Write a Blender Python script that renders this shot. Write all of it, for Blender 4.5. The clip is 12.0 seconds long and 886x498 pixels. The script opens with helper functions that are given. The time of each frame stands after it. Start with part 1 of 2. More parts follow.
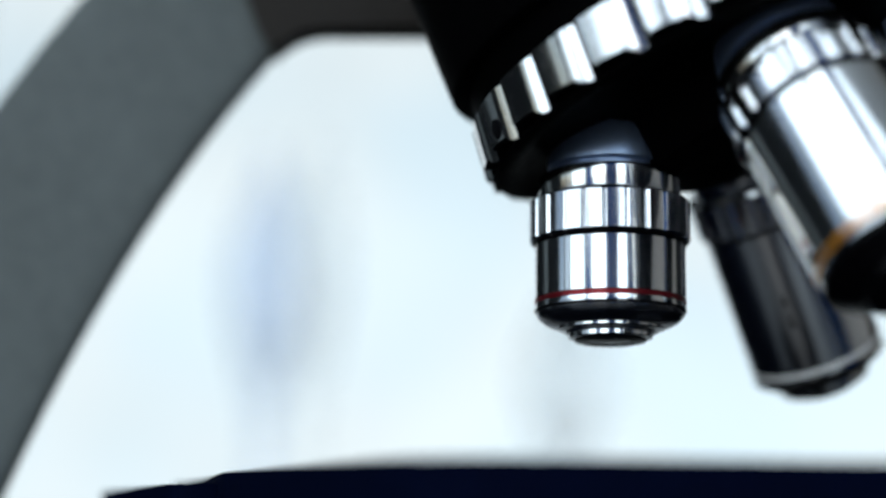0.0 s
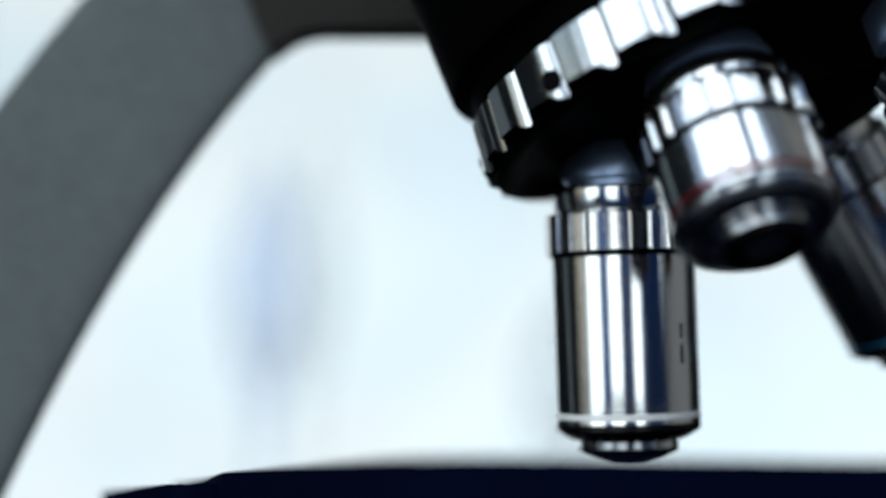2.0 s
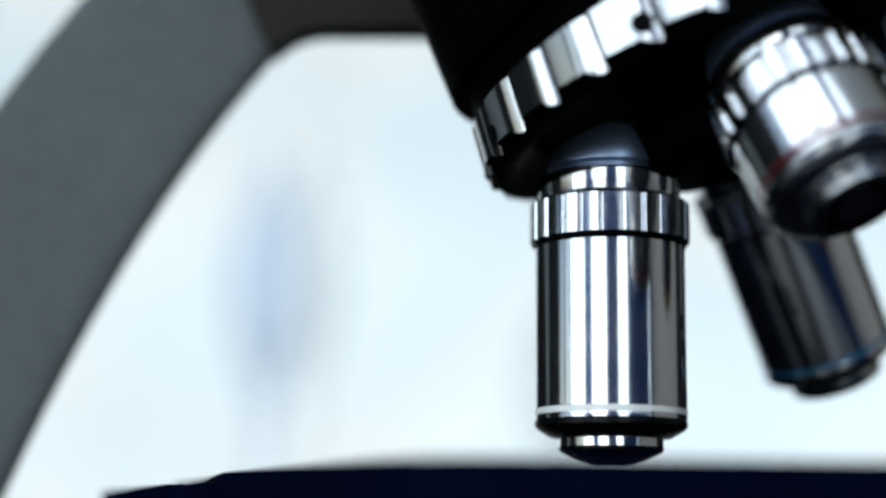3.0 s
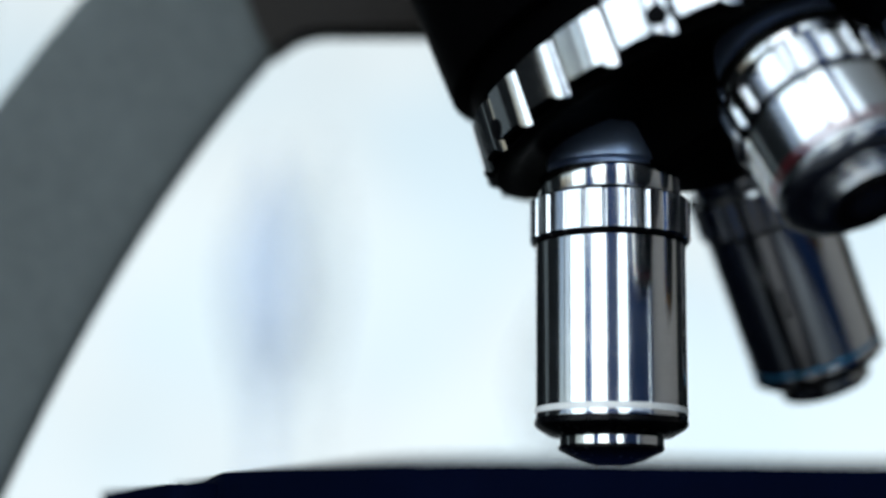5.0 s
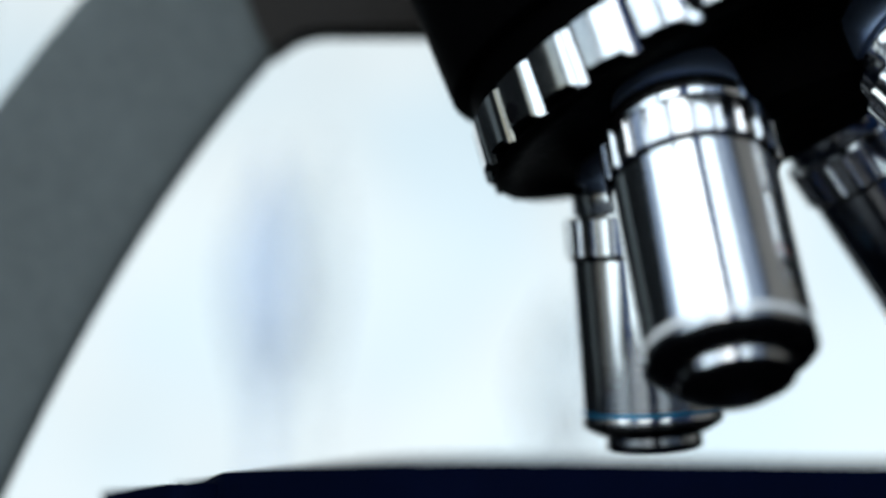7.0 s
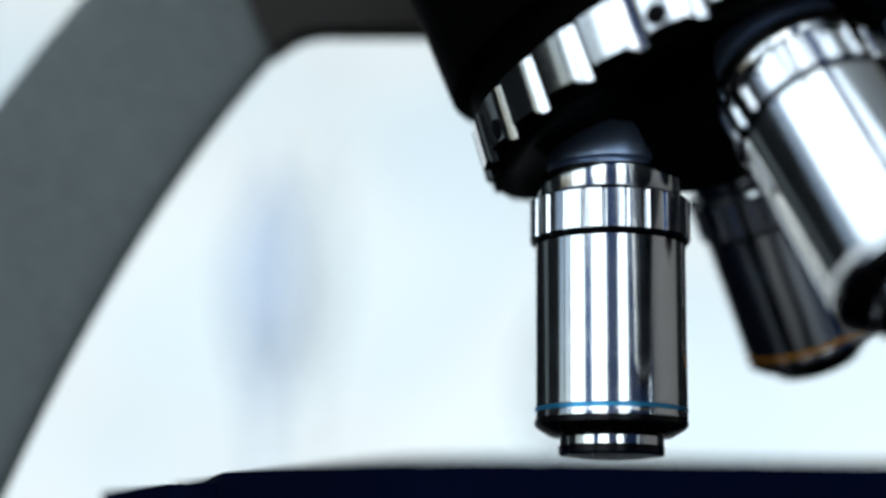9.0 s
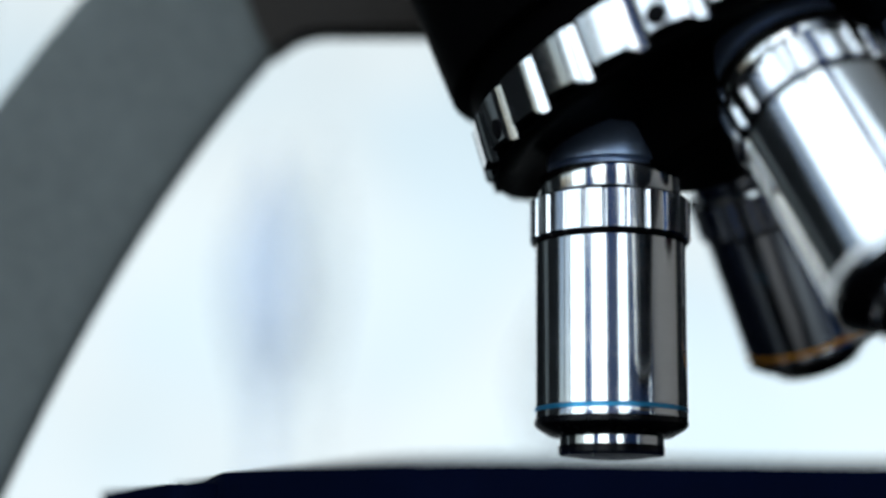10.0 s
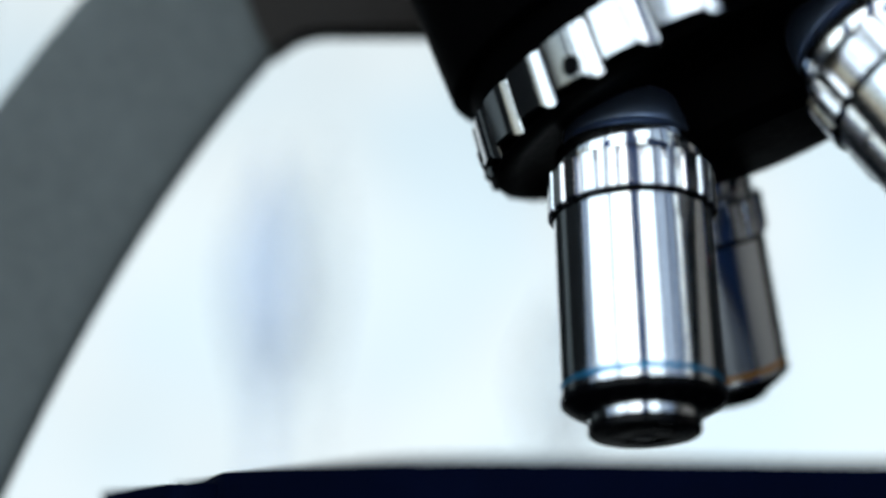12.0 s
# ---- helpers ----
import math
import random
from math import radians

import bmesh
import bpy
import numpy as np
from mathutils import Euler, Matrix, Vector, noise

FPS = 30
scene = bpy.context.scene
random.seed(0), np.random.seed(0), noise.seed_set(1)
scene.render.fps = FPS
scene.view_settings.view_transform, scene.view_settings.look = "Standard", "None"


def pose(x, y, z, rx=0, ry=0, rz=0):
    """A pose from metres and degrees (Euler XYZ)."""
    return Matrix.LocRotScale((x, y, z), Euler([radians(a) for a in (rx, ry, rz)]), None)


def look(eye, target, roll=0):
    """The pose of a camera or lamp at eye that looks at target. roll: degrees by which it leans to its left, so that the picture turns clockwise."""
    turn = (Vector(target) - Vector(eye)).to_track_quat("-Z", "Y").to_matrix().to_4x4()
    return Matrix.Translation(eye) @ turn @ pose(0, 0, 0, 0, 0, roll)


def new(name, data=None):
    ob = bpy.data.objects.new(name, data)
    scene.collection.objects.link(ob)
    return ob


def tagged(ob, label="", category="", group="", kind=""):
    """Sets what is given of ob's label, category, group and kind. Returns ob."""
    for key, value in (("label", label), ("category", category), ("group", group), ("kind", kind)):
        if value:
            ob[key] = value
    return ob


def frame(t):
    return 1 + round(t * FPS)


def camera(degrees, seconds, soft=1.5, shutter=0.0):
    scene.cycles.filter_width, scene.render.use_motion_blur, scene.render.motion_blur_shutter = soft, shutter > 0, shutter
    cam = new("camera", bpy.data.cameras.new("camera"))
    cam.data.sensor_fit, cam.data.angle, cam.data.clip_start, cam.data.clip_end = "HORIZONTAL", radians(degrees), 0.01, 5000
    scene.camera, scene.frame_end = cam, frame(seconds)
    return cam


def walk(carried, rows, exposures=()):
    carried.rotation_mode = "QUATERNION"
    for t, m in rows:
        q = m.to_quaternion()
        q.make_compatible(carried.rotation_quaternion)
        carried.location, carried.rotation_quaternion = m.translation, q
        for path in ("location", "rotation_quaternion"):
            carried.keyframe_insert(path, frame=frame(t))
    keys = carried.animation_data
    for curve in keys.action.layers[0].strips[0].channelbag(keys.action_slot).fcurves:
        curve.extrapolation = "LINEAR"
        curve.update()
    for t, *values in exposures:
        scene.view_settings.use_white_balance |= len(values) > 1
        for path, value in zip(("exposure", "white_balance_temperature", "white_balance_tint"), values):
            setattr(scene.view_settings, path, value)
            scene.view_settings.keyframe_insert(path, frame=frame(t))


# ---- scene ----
MM = 0.001
FOCUS = Vector((0.0, 0.0, 0.94))       # where the upright objective's axis meets the slide plane


def at(x, y, z):
    """Millimetres about the slide plane -> metres in the room."""
    return Vector((x * MM, y * MM, z * MM)) + FOCUS


# ---------------------------------------------------------------- camera
cam = camera(31.28, 12.0, soft=2.8, shutter=0.3)
eye = at(-26.956, -251.859, -12.368)
pitch = radians(10.354)
aim = look(eye, eye + Vector((0, math.cos(pitch), math.sin(pitch))), roll=0.655)
walk(cam, [(0.0, aim), (12.0, aim)])
cam.data.dof.use_dof = True
cam.data.dof.focus_distance = 0.245
cam.data.dof.aperture_fstop = 4.8
scene.view_settings.exposure = 0.0

# ---------------------------------------------------------------- daylight
world = bpy.data.worlds.new("daylight")
scene.world = world
world.use_nodes = True
sky = world.node_tree.nodes.new("ShaderNodeTexSky")
sky.sky_type, sky.sun_disc = "NISHITA", False
sky.sun_elevation, sky.sun_rotation = radians(40), radians(200)
world.node_tree.links.new(sky.outputs["Color"], world.node_tree.nodes["Background"].inputs["Color"])
world.node_tree.nodes["Background"].inputs["Strength"].default_value = 0.1

ROOM = (-1.26, 2.4, -1.4, 1.0, 4.0)     # x0, x1, y0, y1, height
# tiers of windows in each lit wall: sill, head, and the openings along the wall (a third number: the share of light in
# dim openings added to grey the reflections)
WEST_TIERS = ((0.50, 1.40, ((-1.34, -0.52), (-0.50, -0.28, 0.14), (-0.26, -0.04, 0.02))), (1.40, 3.90, ((-1.36, -0.30), (-0.28, -0.06, 0.07))))
SOUTH_TIERS = ((0.35, 0.88, ((-0.88, -0.28), (0.14, 0.53))), (0.88, 1.40, ((-0.96, -0.28), (0.14, 0.53), (1.90, 2.06))),
               (1.40, 3.90, ((-1.23, -0.26), (0.06, 0.72), (0.78, 1.40, 0.16), (1.48, 2.12, 0.07))))
RADIANCE = 2.1
SKY_TINT = (0.78, 0.93, 1.0)
NORTH_OPENING = (-0.47, 0.42)           # along x, behind the microscope; a window added to let the bright backdrop show
NORTH_Z = (0.88, 1.48)


def window_light(centre, target, width, height, share=1.0):
    lamp = bpy.data.lights.new("window_daylight", "AREA")
    lamp.shape, lamp.size, lamp.size_y = "RECTANGLE", width, height
    lamp.energy, lamp.color = RADIANCE * share * math.pi * width * height, SKY_TINT
    ob = new("window_daylight", lamp)
    ob.matrix_world = look(centre, target)


for z0, z1, openings in WEST_TIERS:
    for a, b, *share in openings:
        window_light((ROOM[0] - 0.06, (a + b) / 2, (z0 + z1) / 2), (0, (a + b) / 2, (z0 + z1) / 2), b - a, z1 - z0, *share)
for z0, z1, openings in SOUTH_TIERS:
    for a, b, *share in openings:
        window_light(((a + b) / 2, ROOM[2] - 0.06, (z0 + z1) / 2), ((a + b) / 2, 0, (z0 + z1) / 2), b - a, z1 - z0, *share)


# ---------------------------------------------------------------- materials
def material(name, base, rough=0.5, metal=0.0, vary=0.1, scale=300.0, bump=0.0, rough_vary=0.08, stretch=(1, 1, 1), spec=0.5, clear=0.0):
    """A surface with two scales of mottling in colour, gloss and relief; scale counts per metre."""
    m = bpy.data.materials.new(name)
    m.use_nodes = True
    nt = m.node_tree
    b = nt.nodes["Principled BSDF"]
    b.inputs["Metallic"].default_value = metal
    b.inputs["Specular IOR Level"].default_value = spec
    b.inputs["Transmission Weight"].default_value = clear
    co = nt.nodes.new("ShaderNodeTexCoord")
    mp = nt.nodes.new("ShaderNodeMapping")
    mp.inputs["Scale"].default_value = stretch
    nt.links.new(co.outputs["Object"], mp.inputs["Vector"])
    fine = nt.nodes.new("ShaderNodeTexNoise")
    fine.inputs["Scale"].default_value, fine.inputs["Detail"].default_value = scale, 6
    broad = nt.nodes.new("ShaderNodeTexNoise")
    broad.inputs["Scale"].default_value, broad.inputs["Detail"].default_value = scale / 14, 3
    for n in (fine, broad):
        nt.links.new(mp.outputs["Vector"], n.inputs["Vector"])
    both = nt.nodes.new("ShaderNodeMath")
    both.operation = "ADD"
    nt.links.new(fine.outputs["Fac"], both.inputs[0])
    nt.links.new(broad.outputs["Fac"], both.inputs[1])
    ramp = nt.nodes.new("ShaderNodeMapRange")
    ramp.inputs["From Min"].default_value, ramp.inputs["From Max"].default_value = 0.6, 1.4
    ramp.inputs["To Min"].default_value, ramp.inputs["To Max"].default_value = 1 - vary, 1 + vary
    nt.links.new(both.outputs[0], ramp.inputs["Value"])
    mul = nt.nodes.new("ShaderNodeVectorMath")
    mul.operation = "SCALE"
    mul.inputs[0].default_value = base
    nt.links.new(ramp.outputs["Result"], mul.inputs["Scale"])
    nt.links.new(mul.outputs["Vector"], b.inputs["Base Color"])
    rr = nt.nodes.new("ShaderNodeMapRange")
    rr.inputs["From Min"].default_value, rr.inputs["From Max"].default_value = 0.6, 1.4
    rr.inputs["To Min"].default_value, rr.inputs["To Max"].default_value = max(0.02, rough - rough_vary), min(1, rough + rough_vary)
    nt.links.new(both.outputs[0], rr.inputs["Value"])
    nt.links.new(rr.outputs["Result"], b.inputs["Roughness"])
    if bump:
        bp = nt.nodes.new("ShaderNodeBump")
        bp.inputs["Strength"].default_value, bp.inputs["Distance"].default_value = 0.4, bump
        nt.links.new(fine.outputs["Fac"], bp.inputs["Height"])
        nt.links.new(bp.outputs["Normal"], b.inputs["Normal"])
    return m


CHROME = material("polished_chrome", (0.78, 0.79, 0.80), 0.125, 1.0, 0.05, 500, 0.0, 0.03, (1, 1, 4))
KNURL = material("satin_chrome", (0.74, 0.75, 0.77), 0.13, 1.0, 0.07, 900, 0.0, 0.05)
RING_METAL = material("worn_chrome_ring", (0.70, 0.71, 0.73), 0.14, 1.0, 0.08, 700, 0.0, 0.05)
BLACK = material("black_enamel", (0.0012, 0.0012, 0.0014), 0.5, 0.0, 0.25, 900, 0.00002, 0.1, spec=0.004)
LIMB_BROWN = material("dark_brown_enamel", (0.019, 0.016, 0.014), 0.6, 0.0, 0.2, 500, 0.00005, 0.1, spec=0.1)
BLACK_GLOSS = material("black_gloss_paint", (0.0015, 0.0015, 0.002), 0.25, 0.0, 0.2, 900, 0.0, 0.05, spec=0.12)
NAVY = material("blue_black_anodised", (0.36, 0.46, 0.66), 0.38, 0.95, 0.08, 1200, 0.0, 0.04, spec=0.3)
ARM_GREY = material("grey_textured_enamel", (0.097, 0.109, 0.110), 0.6, 0.0, 0.20, 320, 0.00006, 0.1, spec=0.12)
STAGE_BLACK = material("black_stage_coating", (0.0007, 0.0020, 0.010), 0.7, 0.0, 0.3, 600, 0.00002, 0.1, spec=0.01)
REFLECTOR_GLOSS = material("polished_black_reflector", (0.001, 0.002, 0.006), 0.2, 0.0, 0.2, 500, 0.0, 0.06, spec=0.25)
GLASS_DARK = material("coated_lens_glass", (0.01, 0.012, 0.02), 0.05, 0.0, 0.1, 300, 0.0, 0.01, spec=0.6)
DARK_CHROME = material("dark_chrome", (0.42, 0.43, 0.45), 0.20, 1.0, 0.1, 900, 0.0, 0.06)
RED = material("red_ring_enamel", (0.17, 0.008, 0.014), 0.30, 0.7, 0.12, 1500, 0.0, 0.05)
WHITE = material("white_ring_enamel", (0.90, 0.90, 0.89), 0.30, 0.0, 0.03, 1500, 0.0, 0.05, spec=1.0)
BLUE = material("blue_ring_enamel", (0.03, 0.25, 0.47), 0.30, 0.75, 0.12, 1500, 0.0, 0.05)
ORANGE = material("orange_ring_enamel", (0.62, 0.24, 0.012), 0.32, 0.6, 0.12, 1500, 0.0, 0.05)
ENGRAVING = material("engraved_black_fill", (0.004, 0.004, 0.005), 0.6, 0.0, 0.1, 1500, spec=0.02)
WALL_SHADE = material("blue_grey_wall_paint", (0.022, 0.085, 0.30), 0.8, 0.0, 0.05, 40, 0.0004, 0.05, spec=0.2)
WALL_DARK = material("charcoal_wall_paint", (0.012, 0.014, 0.016), 0.8, 0.0, 0.05, 40, 0.0004, 0.05, spec=0.1)
WALL_SLATE = material("slate_wall_paint", (0.028, 0.030, 0.032), 0.8, 0.0, 0.05, 40, 0.0004, 0.05, spec=0.1)
WALL_WARM = material("warm_grey_wall_paint", (0.54, 0.485, 0.44), 0.8, 0.0, 0.05, 40, 0.0004, 0.05, spec=0.2)
CEILING = material("white_ceiling_paint", (0.85, 0.86, 0.88), 0.85, 0.0, 0.03, 30, 0.0004, 0.05, spec=0.2)
FLOOR = material("dark_floor_vinyl", (0.05, 0.05, 0.053), 0.5, 0.0, 0.15, 25, 0.0002, 0.1)
TABLE = material("dark_bench_laminate", (0.02, 0.023, 0.03), 0.45, 0.0, 0.15, 90, 0.0001, 0.1)
FRAME_PAINT = material("white_frame_paint", (0.7, 0.72, 0.74), 0.5, 0.0, 0.04, 60)
TUBE_BLUE = material("blue_tinted_glass", (0.76, 0.83, 0.98), 0.12, 0.0, 0.05, 120, clear=0.9)
TUBE_GREY = material("grey_tinted_glass", (0.93, 0.95, 0.965), 0.12, 0.0, 0.05, 120, clear=0.9)


def glow_sheet(name, colour, strength):
    """Even glow for a plain bright background, with faint broad mottling, paler towards the bottom."""
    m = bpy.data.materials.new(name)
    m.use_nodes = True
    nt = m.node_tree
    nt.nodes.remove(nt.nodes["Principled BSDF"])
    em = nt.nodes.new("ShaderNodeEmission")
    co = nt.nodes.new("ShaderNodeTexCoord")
    mottle = nt.nodes.new("ShaderNodeTexNoise")
    mottle.inputs["Scale"].default_value, mottle.inputs["Detail"].default_value = 2.2, 2
    nt.links.new(co.outputs["Object"], mottle.inputs["Vector"])
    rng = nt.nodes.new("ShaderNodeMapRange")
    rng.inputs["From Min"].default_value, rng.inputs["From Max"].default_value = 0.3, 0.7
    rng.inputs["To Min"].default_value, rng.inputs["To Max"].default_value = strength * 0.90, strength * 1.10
    nt.links.new(mottle.outputs["Fac"], rng.inputs["Value"])
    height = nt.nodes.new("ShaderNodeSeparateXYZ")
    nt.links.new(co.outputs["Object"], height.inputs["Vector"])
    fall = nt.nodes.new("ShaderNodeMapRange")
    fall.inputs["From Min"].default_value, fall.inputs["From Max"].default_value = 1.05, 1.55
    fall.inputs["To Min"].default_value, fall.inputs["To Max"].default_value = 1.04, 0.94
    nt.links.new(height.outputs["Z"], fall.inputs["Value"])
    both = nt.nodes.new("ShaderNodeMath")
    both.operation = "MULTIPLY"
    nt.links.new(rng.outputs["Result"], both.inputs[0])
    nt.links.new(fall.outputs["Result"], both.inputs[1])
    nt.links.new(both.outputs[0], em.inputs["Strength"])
    tint_noise = nt.nodes.new("ShaderNodeTexNoise")
    tint_noise.inputs["Scale"].default_value, tint_noise.inputs["Detail"].default_value = 3.4, 1
    tint_noise.noise_dimensions = "4D"
    tint_noise.inputs["W"].default_value = 2.0
    nt.links.new(co.outputs["Object"], tint_noise.inputs["Vector"])
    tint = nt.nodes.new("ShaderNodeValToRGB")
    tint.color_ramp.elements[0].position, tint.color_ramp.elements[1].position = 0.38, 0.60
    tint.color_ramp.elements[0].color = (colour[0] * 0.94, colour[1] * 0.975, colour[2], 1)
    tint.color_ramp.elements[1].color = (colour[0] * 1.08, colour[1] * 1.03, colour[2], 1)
    nt.links.new(tint_noise.outputs["Fac"], tint.inputs["Fac"])
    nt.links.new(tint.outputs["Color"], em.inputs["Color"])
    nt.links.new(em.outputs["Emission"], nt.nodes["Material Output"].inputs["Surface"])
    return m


BACKDROP_GLOW = glow_sheet("backdrop_glow", (0.785, 0.93, 1.0), 0.98)


# ---------------------------------------------------------------- mesh helpers
def part(name, bm, mat, parent=None, label="", smooth=None):
    """Links a bmesh as one mesh object under a thing or a part."""
    bmesh.ops.remove_doubles(bm, verts=bm.verts, dist=1e-7)
    bmesh.ops.recalc_face_normals(bm, faces=bm.faces)
    me = bpy.data.meshes.new(name)
    if smooth is not None:
        for f in bm.faces:
            f.smooth = True
        for e in bm.edges:
            if len(e.link_faces) == 2 and e.calc_face_angle(0) > radians(smooth):
                e.smooth = False
    bm.to_mesh(me)
    bm.free()
    me.materials.append(mat)
    ob = new(name, me)
    ob.parent = parent
    if label:
        tagged(ob, label)
    return ob


def empty(name, m):
    ob = new(name)
    ob.empty_display_size = 0.02
    ob.matrix_world = m
    return ob


def lathe(profile, seg=96, shift=0.0):
    """A closed solid of revolution about z from (radius, height) pairs in millimetres."""
    bm = bmesh.new()
    rings = []
    for r, z in profile:
        if r < 1e-6:
            rings.append([bm.verts.new((0, 0, (z + shift) * MM))])
        else:
            rings.append([bm.verts.new((r * MM * math.cos(2 * math.pi * i / seg), r * MM * math.sin(2 * math.pi * i / seg), (z + shift) * MM)) for i in range(seg)])
    for a, b in zip(rings, rings[1:]):
        for i in range(seg):
            j = (i + 1) % seg
            if len(a) == 1 and len(b) == 1:
                continue
            if len(a) == 1:
                bm.faces.new((a[0], b[j], b[i]))
            elif len(b) == 1:
                bm.faces.new((a[i], a[j], b[0]))
            else:
                bm.faces.new((a[i], a[j], b[j], b[i]))
    for ring in (rings[0], rings[-1]):
        if len(ring) > 1:
            bm.faces.new(ring)
    return bm


def fluted(radius, depth, count, z0, z1, groove=0.44, inner=0.0, bevel=0.5, shift=0.0, phase=0.0, ratchet=False, flare=0.0):
    """A grip ring: flat lobes parted by V grooves (one flank steep in a ratchet), its ends bevelled, open in the middle when inner is given."""
    bm = bmesh.new()
    half = groove / 2
    lifts = [0.0] * 6
    steps = ((0.0, depth), (half * 0.5, depth * 0.45), (half, 0.0), (0.5, -0.02), (1 - half, 0.0), (1 - half * 0.5, depth * 0.45))
    if ratchet:
        steps = ((0.0, depth + 1.1), (0.03, 0.0), (0.35, -0.03), (0.90 - groove, 0.0), (0.96 - groove, 0.06), (0.80, 0.32), (0.90, depth), (0.915, depth + 1.1))
        lifts = (1.6, 1.7, 1.6, 1.35, 0.8, 0.15, 0.0, 0.6)
    rows = []
    for z, cut, low in ((z0, bevel, 1), (z0 + bevel, 0, 1), (z1 - bevel, 0, 0), (z1, bevel, 0)):
        row = []
        for k in range(count):
            for (f, d), lift in zip(steps, lifts):
                a = 2 * math.pi * (k + f) / count + phase
                r = (radius - d - cut + flare * (z1 - z) / (z1 - z0)) * MM
                row.append(bm.verts.new((r * math.cos(a), r * math.sin(a), (z + lift * low + shift) * MM)))
        rows.append(row)
    n = len(rows[0])
    if inner:
        for z in (z1, z0):
            rows.append([bm.verts.new((inner * MM * math.cos(2 * math.pi * i / n + phase), inner * MM * math.sin(2 * math.pi * i / n + phase), (z + (0.8 if ratchet and z == z0 else 0) + shift) * MM)) for i in range(n)])
        rows.append(rows[0])
    for a, b in zip(rows, rows[1:]):
        for i in range(n):
            j = (i + 1) % n
            bm.faces.new((a[i], a[j], b[j], b[i]))
    if not inner:
        bm.faces.new(rows[0])
        bm.faces.new(rows[-1])
    return bm


def patch(radius, az, width, z0, z1, shift=0.0, thick=0.05):
    """A thin raised bar that follows a barrel: azimuth and width in degrees."""
    bm = bmesh.new()
    grid = []
    for i in range(5):
        a = radians(az - width / 2 + width * i / 4)
        grid.append([bm.verts.new((r * MM * math.cos(a), r * MM * math.sin(a), (z + shift) * MM)) for r, z in ((radius - 0.1, z0), (radius + thick, z0), (radius + thick, z1), (radius - 0.1, z1))])
    for a, b in zip(grid, grid[1:]):
        for i in range(4):
            j = (i + 1) % 4
            bm.faces.new((a[i], a[j], b[j], b[i]))
    bm.faces.new(grid[0])
    bm.faces.new(grid[-1])
    return bm


def box(x0, x1, y0, y1, z0, z1, bevel=0.0):
    """A box in metres with rounded edges."""
    bm = bmesh.new()
    bmesh.ops.create_cube(bm, size=1)
    for v in bm.verts:
        v.co = ((x0 + x1) / 2 + v.co.x * (x1 - x0), (y0 + y1) / 2 + v.co.y * (y1 - y0), (z0 + z1) / 2 + v.co.z * (z1 - z0))
    if bevel:
        bmesh.ops.bevel(bm, geom=bm.edges[:], offset=bevel, segments=3, profile=0.5, affect="EDGES")
    return bm


def slab(outline, d0, d1, axis, bevel=0.0, segments=3):
    """An outline (pairs in metres) pushed from d0 to d1 along y or z, with rounded edges."""
    bm = bmesh.new()
    put = (lambda p, d: (p[0], d, p[1])) if axis == "y" else (lambda p, d: (p[0], p[1], d))
    a = [bm.verts.new(put(p, d0)) for p in outline]
    b = [bm.verts.new(put(p, d1)) for p in outline]
    rim = [bm.faces.new(a), bm.faces.new(b)]
    for i in range(len(a)):
        j = (i + 1) % len(a)
        bm.faces.new((a[i], a[j], b[j], b[i]))
    if bevel:
        edges = {e for f in rim for e in f.edges}
        bmesh.ops.bevel(bm, geom=list(edges), offset=bevel, segments=segments, profile=0.5, affect="EDGES")
    return bm


def rounded(corners, radii):
    """A closed outline in metres from corners in millimetres, each eased by its own radius."""
    points = []
    for i, (p, r) in enumerate(zip(corners, radii)):
        p, a, b = Vector(p), Vector(corners[i - 1]), Vector(corners[(i + 1) % len(corners)])
        u, v = (a - p).normalized(), (b - p).normalized()
        reach = min(r / math.tan(u.angle(v) / 2), (a - p).length * 0.45, (b - p).length * 0.45)
        points += [(x * MM, y * MM) for x, y in bezier(p + u * reach, p, p + v * reach, 8)]
    return points


def bezier(p0, p1, p2, n):
    return [tuple((1 - t) ** 2 * a + 2 * t * (1 - t) * b + t * t * c for a, b, c in zip(p0, p1, p2)) for t in (i / n for i in range(n + 1))]


# ---------------------------------------------------------------- the room
def structure(name, bm, mat):
    return tagged(part(name, bm, mat), kind="structure")


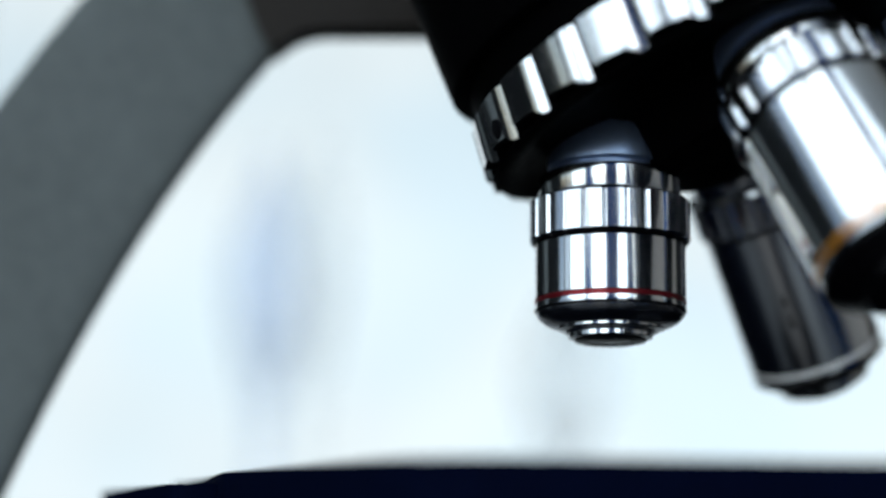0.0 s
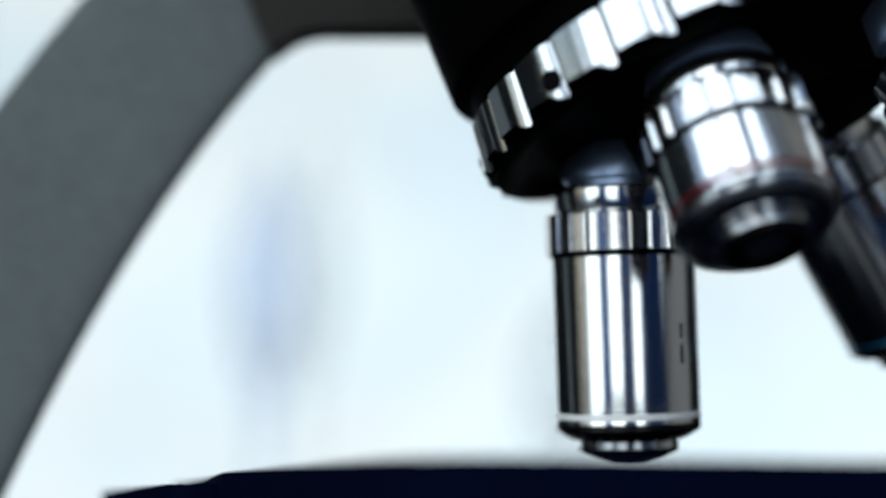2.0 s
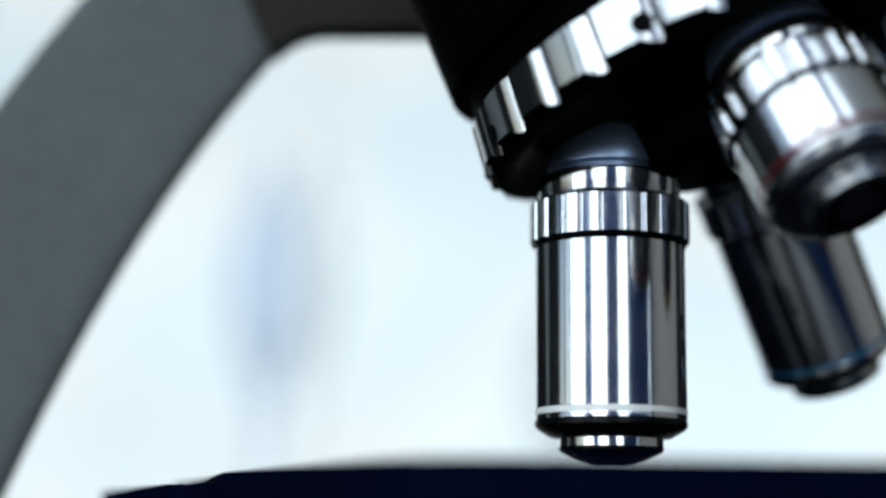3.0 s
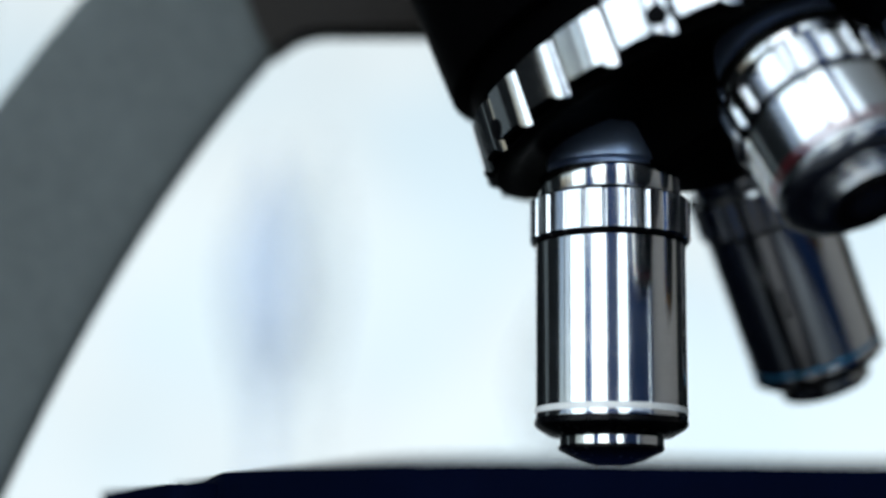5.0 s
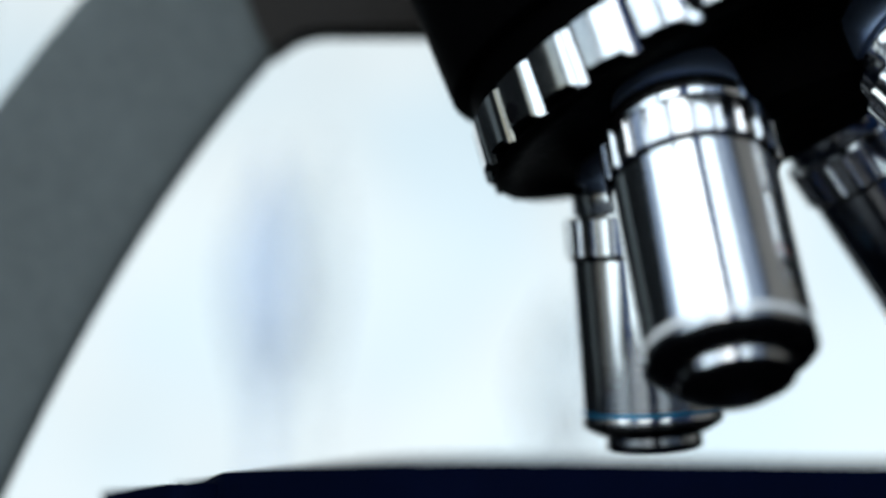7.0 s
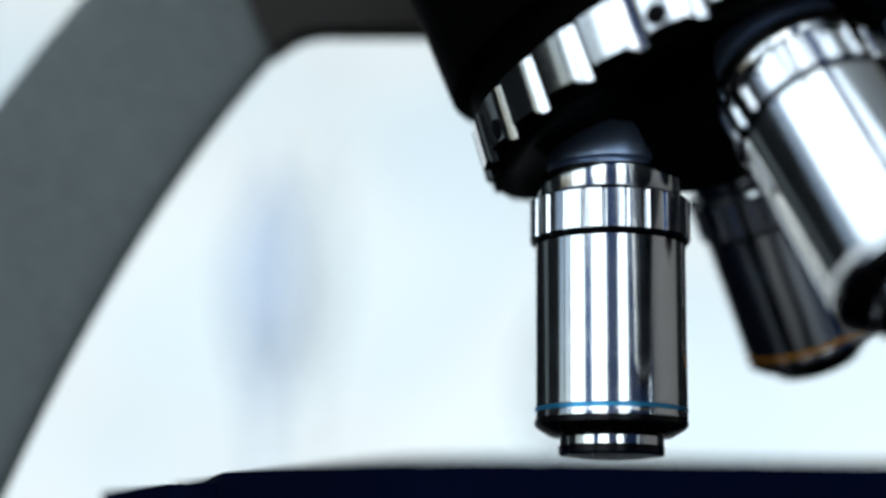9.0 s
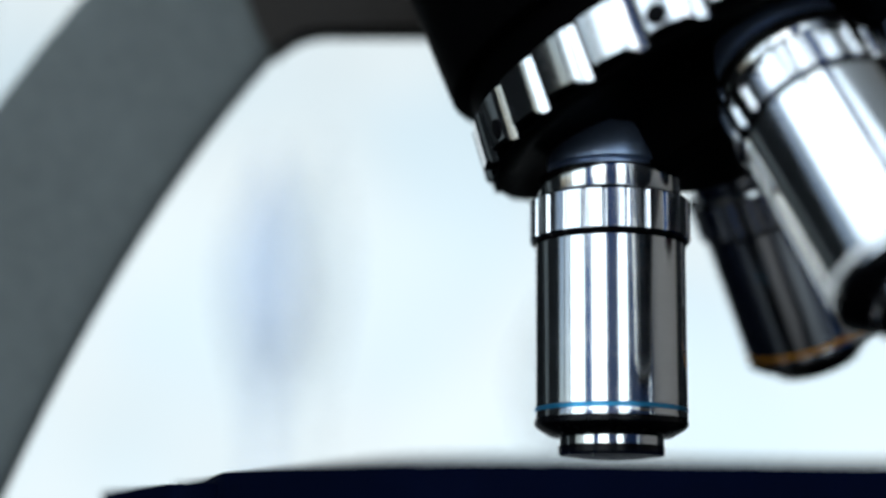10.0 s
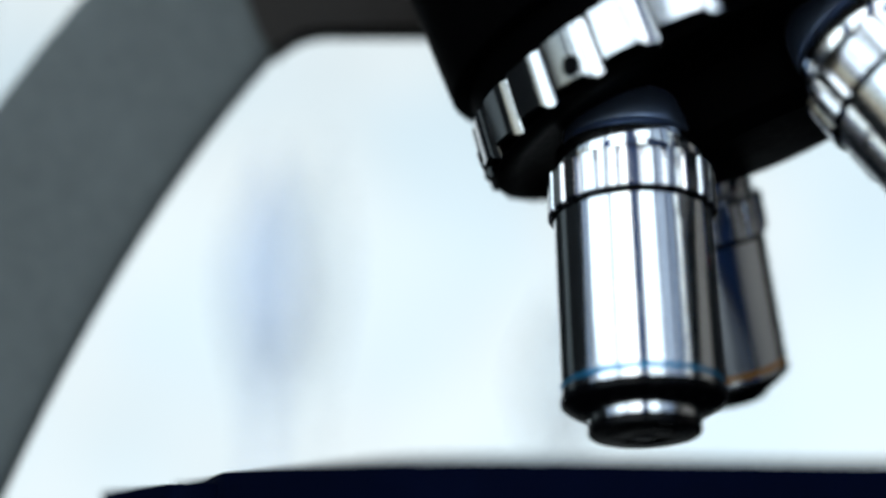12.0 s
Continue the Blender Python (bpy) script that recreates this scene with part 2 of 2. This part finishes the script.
def room():
    x0, x1, y0, y1, h = ROOM
    w = 0.12
    structure("floor", box(x0 - w, x1 + w, y0 - w, y1 + w, -0.1, 0), FLOOR)
    structure("ceiling", box(x0 - w, x1 + w, y0 - w, y1 + w, h, h + 0.1), CEILING)
    structure("wall_east", box(x1, x1 + w, y0, y1, 0, h), WALL_WARM)

    def pierced(tiers, lo, hi, put):
        """A wall with tiers of openings: solid below and above, piers between."""
        bm = bmesh.new()
        me = bpy.data.meshes.new("pier")
        spans = [(lo, hi, 0, tiers[0][0]), (lo, hi, tiers[-1][1], h)]
        for z0, z1, openings in tiers:
            edge = lo
            for a, b, *_ in openings:
                spans.append((edge, a, z0, z1))
                edge = b
            spans.append((edge, hi, z0, z1))
        for a, b, c, d in spans:
            one = put(a, b, c, d)
            one.to_mesh(me)
            one.free()
            bm.from_mesh(me)
        return bm
    structure("wall_south", pierced(SOUTH_TIERS, x0 - w, x1 + w, lambda a, b, c, d: box(a, b, y0 - w, y0, c, d)), WALL_SHADE)
    structure("wall_west", pierced(WEST_TIERS, y0, y1, lambda a, b, c, d: box(x0 - w, x0, a, b, c, d)), WALL_SLATE)

    structure("wall_north", pierced(((*NORTH_Z, (NORTH_OPENING,)),), x0 - w, x1 + w, lambda a, b, c, d: box(a, b, y1, y1 + w, c, d)), WALL_DARK)

    def window(number, a, b, put, z0, z1):
        """A fixed frame of four bars in its opening."""
        hold = tagged(empty("window_%d" % number, Matrix()), kind="structure")
        f = 0.02
        for p, q, c, d in ((a, a + f, z0, z1), (b - f, b, z0, z1), (a + f, b - f, z0, z0 + f), (a + f, b - f, z1 - f, z1)):
            part("frame_bar", put(p, q, c, d), FRAME_PAINT, hold)
    number = 1
    window(number, *NORTH_OPENING, lambda a, b, c, d: box(a, b, y1 + 0.07, y1 + 0.11, c, d, 0.004), *NORTH_Z)
    for z0, z1, openings in WEST_TIERS:
        for a, b, *_ in openings:
            number += 1
            window(number, a, b, lambda a, b, c, d: box(x0 - 0.05, x0 - 0.01, a, b, c, d, 0.004), z0, z1)
    for z0, z1, openings in SOUTH_TIERS:
        for a, b, *_ in openings:
            number += 1
            window(number, a, b, lambda a, b, c, d: box(a, b, y0 - 0.05, y0 - 0.01, c, d, 0.004), z0, z1)
    # glowing sheet added as the plain bright background, beyond the opening behind the microscope
    structure("backdrop", box(-1.5, 1.5, y1 + 0.9, y1 + 0.92, 0.2, 2.6), BACKDROP_GLOW)


def bench():
    hold = tagged(empty("lab_bench", pose(0.28, 0.22, 0)), "dark laminate laboratory bench under the microscope", "table")
    part("tabletop", box(-1.05, 1.05, -0.55, 0.6, 0.715, 0.75, 0.004), TABLE, hold)
    for x in (-0.98, 0.98):
        for y in (-0.49, 0.54):
            part("leg", box(x - 0.025, x + 0.025, y - 0.025, y + 0.025, 0, 0.715, 0.003), FRAME_PAINT, hold)


def sill_standin(x, height, radius, mat, label):
    """A slim closed glass shape, widest above two thirds of its height, put on the sill as a stand-in for a blurred
    smudge.
    """
    r, h = radius / MM, height / MM
    hold = tagged(empty("glass_standin", pose(x, ROOM[3] + 0.045, NORTH_Z[0])), label, "vase")
    outline = ((0, 3), (0.16, 3), (0.16, 0.30 * h), (0.24, 0.40 * h), (0.48, 0.49 * h), (0.80, 0.58 * h), (0.97, 0.65 * h), (1, 0.70 * h), (0.92, 0.77 * h), (0.70, 0.84 * h), (0.42, 0.91 * h), (0.22, 0.96 * h), (0.12, h), (0, h))
    part("vessel", lathe([(a * r, z) for a, z in outline], 48), mat, hold, smooth=40)
    part("foot", lathe(((0, 0), (r * 1.1, 0), (r * 1.1, 2), (r * 0.7, 4), (r * 0.45, 8), (0, 8)), 32), mat, hold, smooth=40)


# ---------------------------------------------------------------- the microscope
TILT, SWING = radians(22.029), radians(-6.785)
AXIS = Vector((math.sin(TILT) * math.cos(SWING), math.sin(TILT) * math.sin(SWING), -math.cos(TILT)))
APEX_MM = 118.059
APEX = at(0, 0, APEX_MM)                       # where all the objectives' axes meet
OUT = (Vector((0, 0, -1)) - AXIS * AXIS.dot(Vector((0, 0, -1)))).normalized()
SIDE = (-AXIS).cross(OUT)
TURRET = Matrix((OUT, SIDE, -AXIS)).transposed().to_4x4()
FOOT = Vector((-0.07, 0.043, 0.75))


def microscope():
    hold = tagged(empty("microscope", Matrix.Translation(FOOT)), "laboratory microscope with grey curved arm and black head", "microscope")

    def local(bm, m=None):
        bm.transform(Matrix.Translation(-FOOT) @ (m if m else Matrix()))
        return bm

    # curved arm: inner and outer outlines seen from the side, in millimetres, skinned with a rounded section
    n = 16
    inner = [(-22, 106), (-36, 106), (-48, 103)] + bezier((-56, 91.0), (-89, 53), (-114, -12), n) + [(-119, -50), (-121, -110), (-121, -172)]
    outer = [(-22, 138), (-32, 138), (-44, 138)] + bezier((-52, 138), (-113, 97), (-150, 0), n) + [(-152, -50), (-160, -110), (-160, -172)]
    bm = bmesh.new()
    rows = []
    # the sides are drafted: the front face is the widest part of the casting
    inner = [(-27 + (x + 27) * 0.943, -12.4 + (z + 12.4) * 0.943) for x, z in inner]
    for (xi, zi), (xo, zo) in zip(inner, outer):
        row = []
        for k in range(40):
            a = 2 * math.pi * k / 40
            c, q = math.cos(a), math.sin(a)
            f = 0.5 + 0.5 * math.copysign(abs(c) ** 0.30, c)
            back = 0.5 + 0.5 * math.copysign(abs(q) ** 0.35, q)
            y = 44 + 18 * back
            f = 0.5 + (f - 0.5) * (1 - 0.36 * back)
            row.append(bm.verts.new(at(xi + (xo - xi) * f, y, zi + (zo - zi) * f)))
        rows.append(row)
    for a, b in zip(rows, rows[1:]):
        for i in range(40):
            j = (i + 1) % 40
            bm.faces.new((a[i], a[j], b[j], b[i]))
    bm.faces.new(rows[0])
    bm.faces.new(rows[-1])
    part("arm", local(bm), ARM_GREY, hold, "grey enamelled curved arm", 50)
    limb = [(x * MM, z * MM + FOCUS.z) for x, z in [(-20, 84.7)] + bezier((-49.5, 84.7), (-56.5, 84.7), (-60.4, 79.6), 10) + [(-63.0, 84), (-65.8, 91), (-69, 104), (-72, 139), (-20, 139)]]
    part("limb", local(slab(limb, 41 * MM, 50 * MM, "y", 0.5 * MM, 2)), LIMB_BROWN, hold, "dark brown upper limb", 35)
    # foot that carries the arm
    part("base", local(box(-0.18, 0.09, -0.06, 0.145, 0.75, 0.772, 0.008)), ARM_GREY, hold, smooth=35)
    # fixed black head above the turning nosepiece
    head = lathe(((0, 8), (38, 8), (44, 12), (46.2, 18), (46.2, 45.4), (45.9, 46.1), (45.2, 46.5), (43.6, 46.7), (43.4, 47.2), (43.4, 51.4), (0, 51.4)), 128)
    head.transform(Matrix.Diagonal((1, 1, -1, 1)))
    part("head", local(head, Matrix.Translation(APEX) @ TURRET), BLACK, hold, "black enamelled head", 35)
    # stage plate with its bracket
    rim = rounded(((-30, -66), (-60, -9), (-66.5, 18), (-77.5, 52), (-86, 170), (101, 170), (101, -60)), (22, 30, 30, 8, 12, 12, 22))
    part("stage", local(slab(rim, FOCUS.z - 17 * MM, FOCUS.z - 2.9 * MM, "z", 0.35 * MM, 2)), STAGE_BLACK, hold, "black stage plate with rounded edge", 35)
    # unseen glossy inset, added to bounce window light onto the rear barrels
    rim = rounded(((-25, -58), (-54, -4), (-60, 22), (-70, 56), (-80, 164), (95, 164), (95, -49)), (22, 30, 30, 8, 12, 12, 22))
    part("stage_reflector", local(slab(rim, FOCUS.z - 3.0 * MM, FOCUS.z - 2.65 * MM, "z", 0.1 * MM, 1)), REFLECTOR_GLOSS, hold, "glossy black inset hidden by the stage rim, added to reflect light", 35)
    # lower wing beside the plate
    wing = rounded(((-60, -1), (-68.5, -3), (-77, 16), (-90.5, 49), (-94, 90), (-68, 90)), (2, 6, 20, 3, 8, 4))
    part("stage_wing", local(slab(wing, FOCUS.z - 15 * MM, FOCUS.z - 4.5 * MM, "z", 0.35 * MM, 2)), STAGE_BLACK, hold, "black side wing of the stage", 35)
    part("stage_bracket", local(box(-0.125, -0.05, 0.026, 0.060, FOCUS.z - 0.05, FOCUS.z - 0.016, 0.003)), BLACK, hold, smooth=35)
    return hold


def nosepiece(scope):
    """The turning turret in its own frame: z along its axis from the apex, x towards the upright objective."""
    hold = part("nosepiece", lathe(((0, -50.8), (41, -50.8), (41.5, -51.5), (42.2, -59.2), (44.6, -60.9), (44.5, -61.3), (43.6, -61.6), (41, -61.6), (39, -60.6), (26, -60.2), (22.5, -62), (22.3, -66.4), (21.6, -69.8), (18.5, -72.2), (0, -73.0)), 128), BLACK, scope, "black revolving nosepiece", 35)
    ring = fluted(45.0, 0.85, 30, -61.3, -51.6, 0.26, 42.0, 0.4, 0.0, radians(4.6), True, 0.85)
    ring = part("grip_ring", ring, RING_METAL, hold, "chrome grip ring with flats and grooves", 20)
    # shade under it and in the slots between its lobes is coloured in with the body's black
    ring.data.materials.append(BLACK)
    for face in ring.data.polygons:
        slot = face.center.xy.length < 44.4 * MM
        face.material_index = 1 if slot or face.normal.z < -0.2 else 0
    for k in range(7):
        a = radians(22.3 - 45 * k)
        screw = lathe(((0, -0.6), (1.65, -0.6), (1.65, 0.14), (1.5, 0.2), (0, 0.2)), 24)
        screw.transform(Matrix.Rotation(a, 4, "Z") @ Matrix.Translation((45.6 * MM, 0, -57.6 * MM)) @ Matrix.Rotation(radians(90), 4, "Y"))
        part("set_screw", screw, ENGRAVING, hold, "small black set screw" if k == 0 else "", 35)
    for k in range(4):
        boss = lathe(((0, -60.3), (2.4, -60.6), (4.7, -61.5), (6.6, -62.8), (8.1, -64.6), (9.2, -66.7), (9.8, -69.0), (10.0, -70.6), (9.9, -71.1), (9.6, -71.3), (8.6, -71.4), (8.6, -72.5), (0, -72.5)), 64)
        # each boss leans out along its own objective's axis
        boss.transform(TURRET.inverted())
        boss.transform(Matrix.Rotation(radians(-90 * k), 4, "Z"))
        part("boss", boss, NAVY, hold, smooth=35)
    return hold


def objective(kind, label, ring_mat, low, bars, band=1.0, dip=1.3, reach=0.0):
    """An objective hanging from the apex along -z; low: height of its black front rim over the slide plane."""
    up = -APEX_MM
    hold = tagged(empty("objective_lens", Matrix.Translation(APEX)), label, "objective lens", "objectives on the nosepiece")
    part("mount", lathe(((0, 47.2), (8.4, 47.2), (8.4, 45.5), (11.0, 45.4), (11.4, 45.0), (11.4, 41.9), (11.2, 41.5), (10.6, 41.4), (10.6, 40.9), (0, 40.9)), 96, up), CHROME, hold, "", 30)
    part("grip", fluted(12.85, 0.42, 24, 34.5, 41.1, 0.28, 0.0, 0.25, up, 0.06), KNURL, hold, "chrome grip with straight flutes", 20)
    part("seam", lathe(((0, 34.6), (11.9, 34.6), (12.3, 34.45), (12.4, 34.2), (12.25, 33.95), (11.97, 33.75), (0, 33.75)), 96, up), BLACK_GLOSS, hold, "", 30)
    top = low + (2.1 if kind == "short" else 2.5)
    part("barrel", lathe(((0, 34.0), (11.8, 34.0), (12.05, 33.75), (12.05, top + 0.1), (11.97, top), (0, top)), 128, up), CHROME, hold, "polished chrome barrel", 30)
    part("colour_ring", lathe(((0, top + 0.05), (11.97, top + 0.05), (12.08, top - 0.1), (12.08, top - band + 0.12), (11.97, top - band), (0, top - band)), 128, up), ring_mat, hold, "", 30)
    part("lower_band", lathe(((0, top - band + 0.05), (12.01, top - band + 0.05), (12.05, top - band - 0.1), (12.05, top - 1.7), (11.88, top - 1.9), (0, top - 1.9)), 128, up), CHROME, hold, "", 30)
    if kind == "long":
        part("nose", lathe(((0, low + 0.7), (11.97, low + 0.7), (12.1, low + 0.4), (12.1, low - 0.2), (11.5, low - 0.8), (9.6, low - 1.9), (8.4, low - 2.1), (0, low - 2.1)), 96, up), BLACK_GLOSS, hold, "black front cone", 30)
        part("tip", lathe(((0, low - 1.9), (8.25, low - 1.9), (8.25, low - 3.45), (0, low - 3.45)), 96, up), CHROME, hold, "", 30)
        part("tip_cap", lathe(((0, low - 3.4), (8.3, low - 3.4), (8.3, low - 3.9 - reach), (8.0, low - 4.2 - reach), (5.5, low - 4.3 - reach - dip * 0.6), (3.0, low - 4.4 - reach - dip), (2.4, low - 4.2 - reach - dip), (0, low - 4.2 - reach - dip)), 96, up), BLACK_GLOSS, hold, "", 30)
        part("front_lens", lathe(((0, low - 4.1 - reach - dip), (2.3, low - 4.1 - reach - dip), (1.6, low - 4.35 - reach - dip), (0, low - 4.45 - reach - dip)), 48, up), GLASS_DARK, hold, "small dark front lens", 40)
    elif kind == "short":
        part("nose", lathe(((0, low + 0.6), (11.97, low + 0.6), (12.1, low + 0.4), (12.1, low + 0.1), (11.95, low), (0, low)), 96, up), BLACK_GLOSS, hold, "black front rim", 30)
        part("front_cone", lathe(((0, low + 0.05), (11.9, low), (11.7, low - 0.6), (11.1, low - 1.25), (10.2, low - 1.85), (9.2, low - 2.25), (8.7, low - 2.35), (0, low - 2.35)), 96, up), DARK_CHROME, hold, "dark chrome front cone", 30)
        part("step_ring", lathe(((0, low - 1.9), (8.4, low - 1.9), (8.4, low - 2.65), (7.6, low - 2.95), (0, low - 2.85)), 96, up), CHROME, hold, "", 30)
        part("step", lathe(((0, low - 2.7), (7.4, low - 2.8), (7.2, low - 3.25), (6.7, low - 3.35), (0, low - 3.35)), 96, up), DARK_CHROME, hold, "", 30)
        part("front_ring", lathe(((0, low - 3.25), (6.7, low - 3.25), (6.7, low - 3.95), (6.0, low - 4.2), (0, low - 4.1)), 96, up), CHROME, hold, "", 30)
        part("tip_cap", lathe(((0, low - 3.9), (5.9, low - 3.9), (5.6, low - 4.5), (4.6, low - 4.7), (4.0, low - 4.45), (0, low - 4.45)), 96, up), BLACK_GLOSS, hold, "", 30)
        part("front_lens", lathe(((0, low - 4.3), (3.9, low - 4.3), (2.4, low - 4.6), (0, low - 4.7)), 48, up), GLASS_DARK, hold, "small dark front lens", 40)
    else:
        part("nose", lathe(((0, low + 0.7), (11.97, low + 0.7), (12.1, low + 0.4), (12.1, low - 0.2), (11.2, low - 1.0), (9.0, low - 2.6), (8.6, low - 3.0), (0, low - 3.0)), 96, up), BLACK_GLOSS, hold, "black front cone", 30)
        part("tip_cap", lathe(((0, low - 2.9), (8.0, low - 2.9), (7.6, low - 4.0), (5.6, low - 4.4), (5.0, low - 4.1), (0, low - 4.1)), 96, up), BLACK_GLOSS, hold, "", 30)
        part("front_lens", lathe(((0, low - 3.9), (4.9, low - 3.9), (3.0, low - 4.3), (0, low - 4.45)), 48, up), GLASS_DARK, hold, "small dark front lens", 40)
    # unreadable engraved lines as plain bars
    for az, wide, z0, z1 in bars:
        part("engraved_bar", patch(12.05, az, wide, z0, z1, up, 0.02), ENGRAVING, hold)
    return hold


# ---------------------------------------------------------------- motion of the turret
TURNS = [(0.0, 2.7), (0.4, 3.2), (0.5, 10.9), (0.6, 16.4), (0.7, 19.8), (0.8, 22.4), (0.9, 25.4), (1.0, 28.6), (1.2, 37.8), (1.4, 48.2), (1.6, 55.8), (1.8, 62.4),
         (2.0, 68.4), (2.2, 74.1), (2.5, 80.9), (2.8, 86.6), (3.0, 89.8), (3.2, 91.3), (3.6, 92.7), (5.8, 92.7), (5.9, 93.2), (6.0, 95.9), (6.1, 104.2), (6.3, 110.4), (6.5, 121.0),
         (6.7, 132.0), (6.9, 140.9), (7.0, 145.3), (7.2, 152.4), (7.5, 162), (7.8, 170.8), (8.1, 177.5), (8.4, 181.6), (8.7, 182.7), (11.4, 182.7), (11.5, 183.6), (11.6, 190.5), (11.8, 199.1), (12.0, 209.1)]


def motions():
    base = Matrix.Translation(APEX)
    walk(TURNING, [(t, Matrix.Translation(APEX - FOOT) @ TURRET @ Matrix.Rotation(radians(a), 4, "Z")) for t, a in TURNS])
    for k, ob in enumerate(OBJECTIVES):
        walk(ob, [(t, base @ Matrix.Rotation(radians(90 * k - a), 4, AXIS)) for t, a in TURNS])


room()
bench()
# made-up glass shapes that give the soft smudges in the background
sill_standin(-0.172, 0.366, 0.032, TUBE_BLUE, "slim lilac-blue glass shape on the sill, standing in for a blurred bluish smudge")
sill_standin(-0.134, 0.385, 0.024, TUBE_GREY, "slim clear grey glass shape on the sill, standing in for a blurred grey smudge")
sill_standin(0.074, 0.250, 0.034, TUBE_GREY, "short clear grey glass shape on the sill, standing in for a blurred grey smudge")
SCOPE = microscope()
TURNING = nosepiece(SCOPE)
RIGHT = -28
OBJECTIVES = [
    objective("short", "short chrome objective with red ring and black stepped front", RED, 23.1, (), 0.85),
    objective("long", "long chrome objective with white ring and black front", WHITE, 5.4, ((RIGHT, 3, 20, 22.5), (RIGHT, 3, 16, 19)), 1.0, 1.9),
    objective("long", "long chrome objective with blue ring and black front", BLUE, 5.4, ((RIGHT, 3, 21, 23.5), (RIGHT, 3, 18, 20.5)), 0.75, 0.3, 0.7),
    objective("middle", "chrome objective with orange ring and black conical front", ORANGE, 9.0, ()),
]
motions()
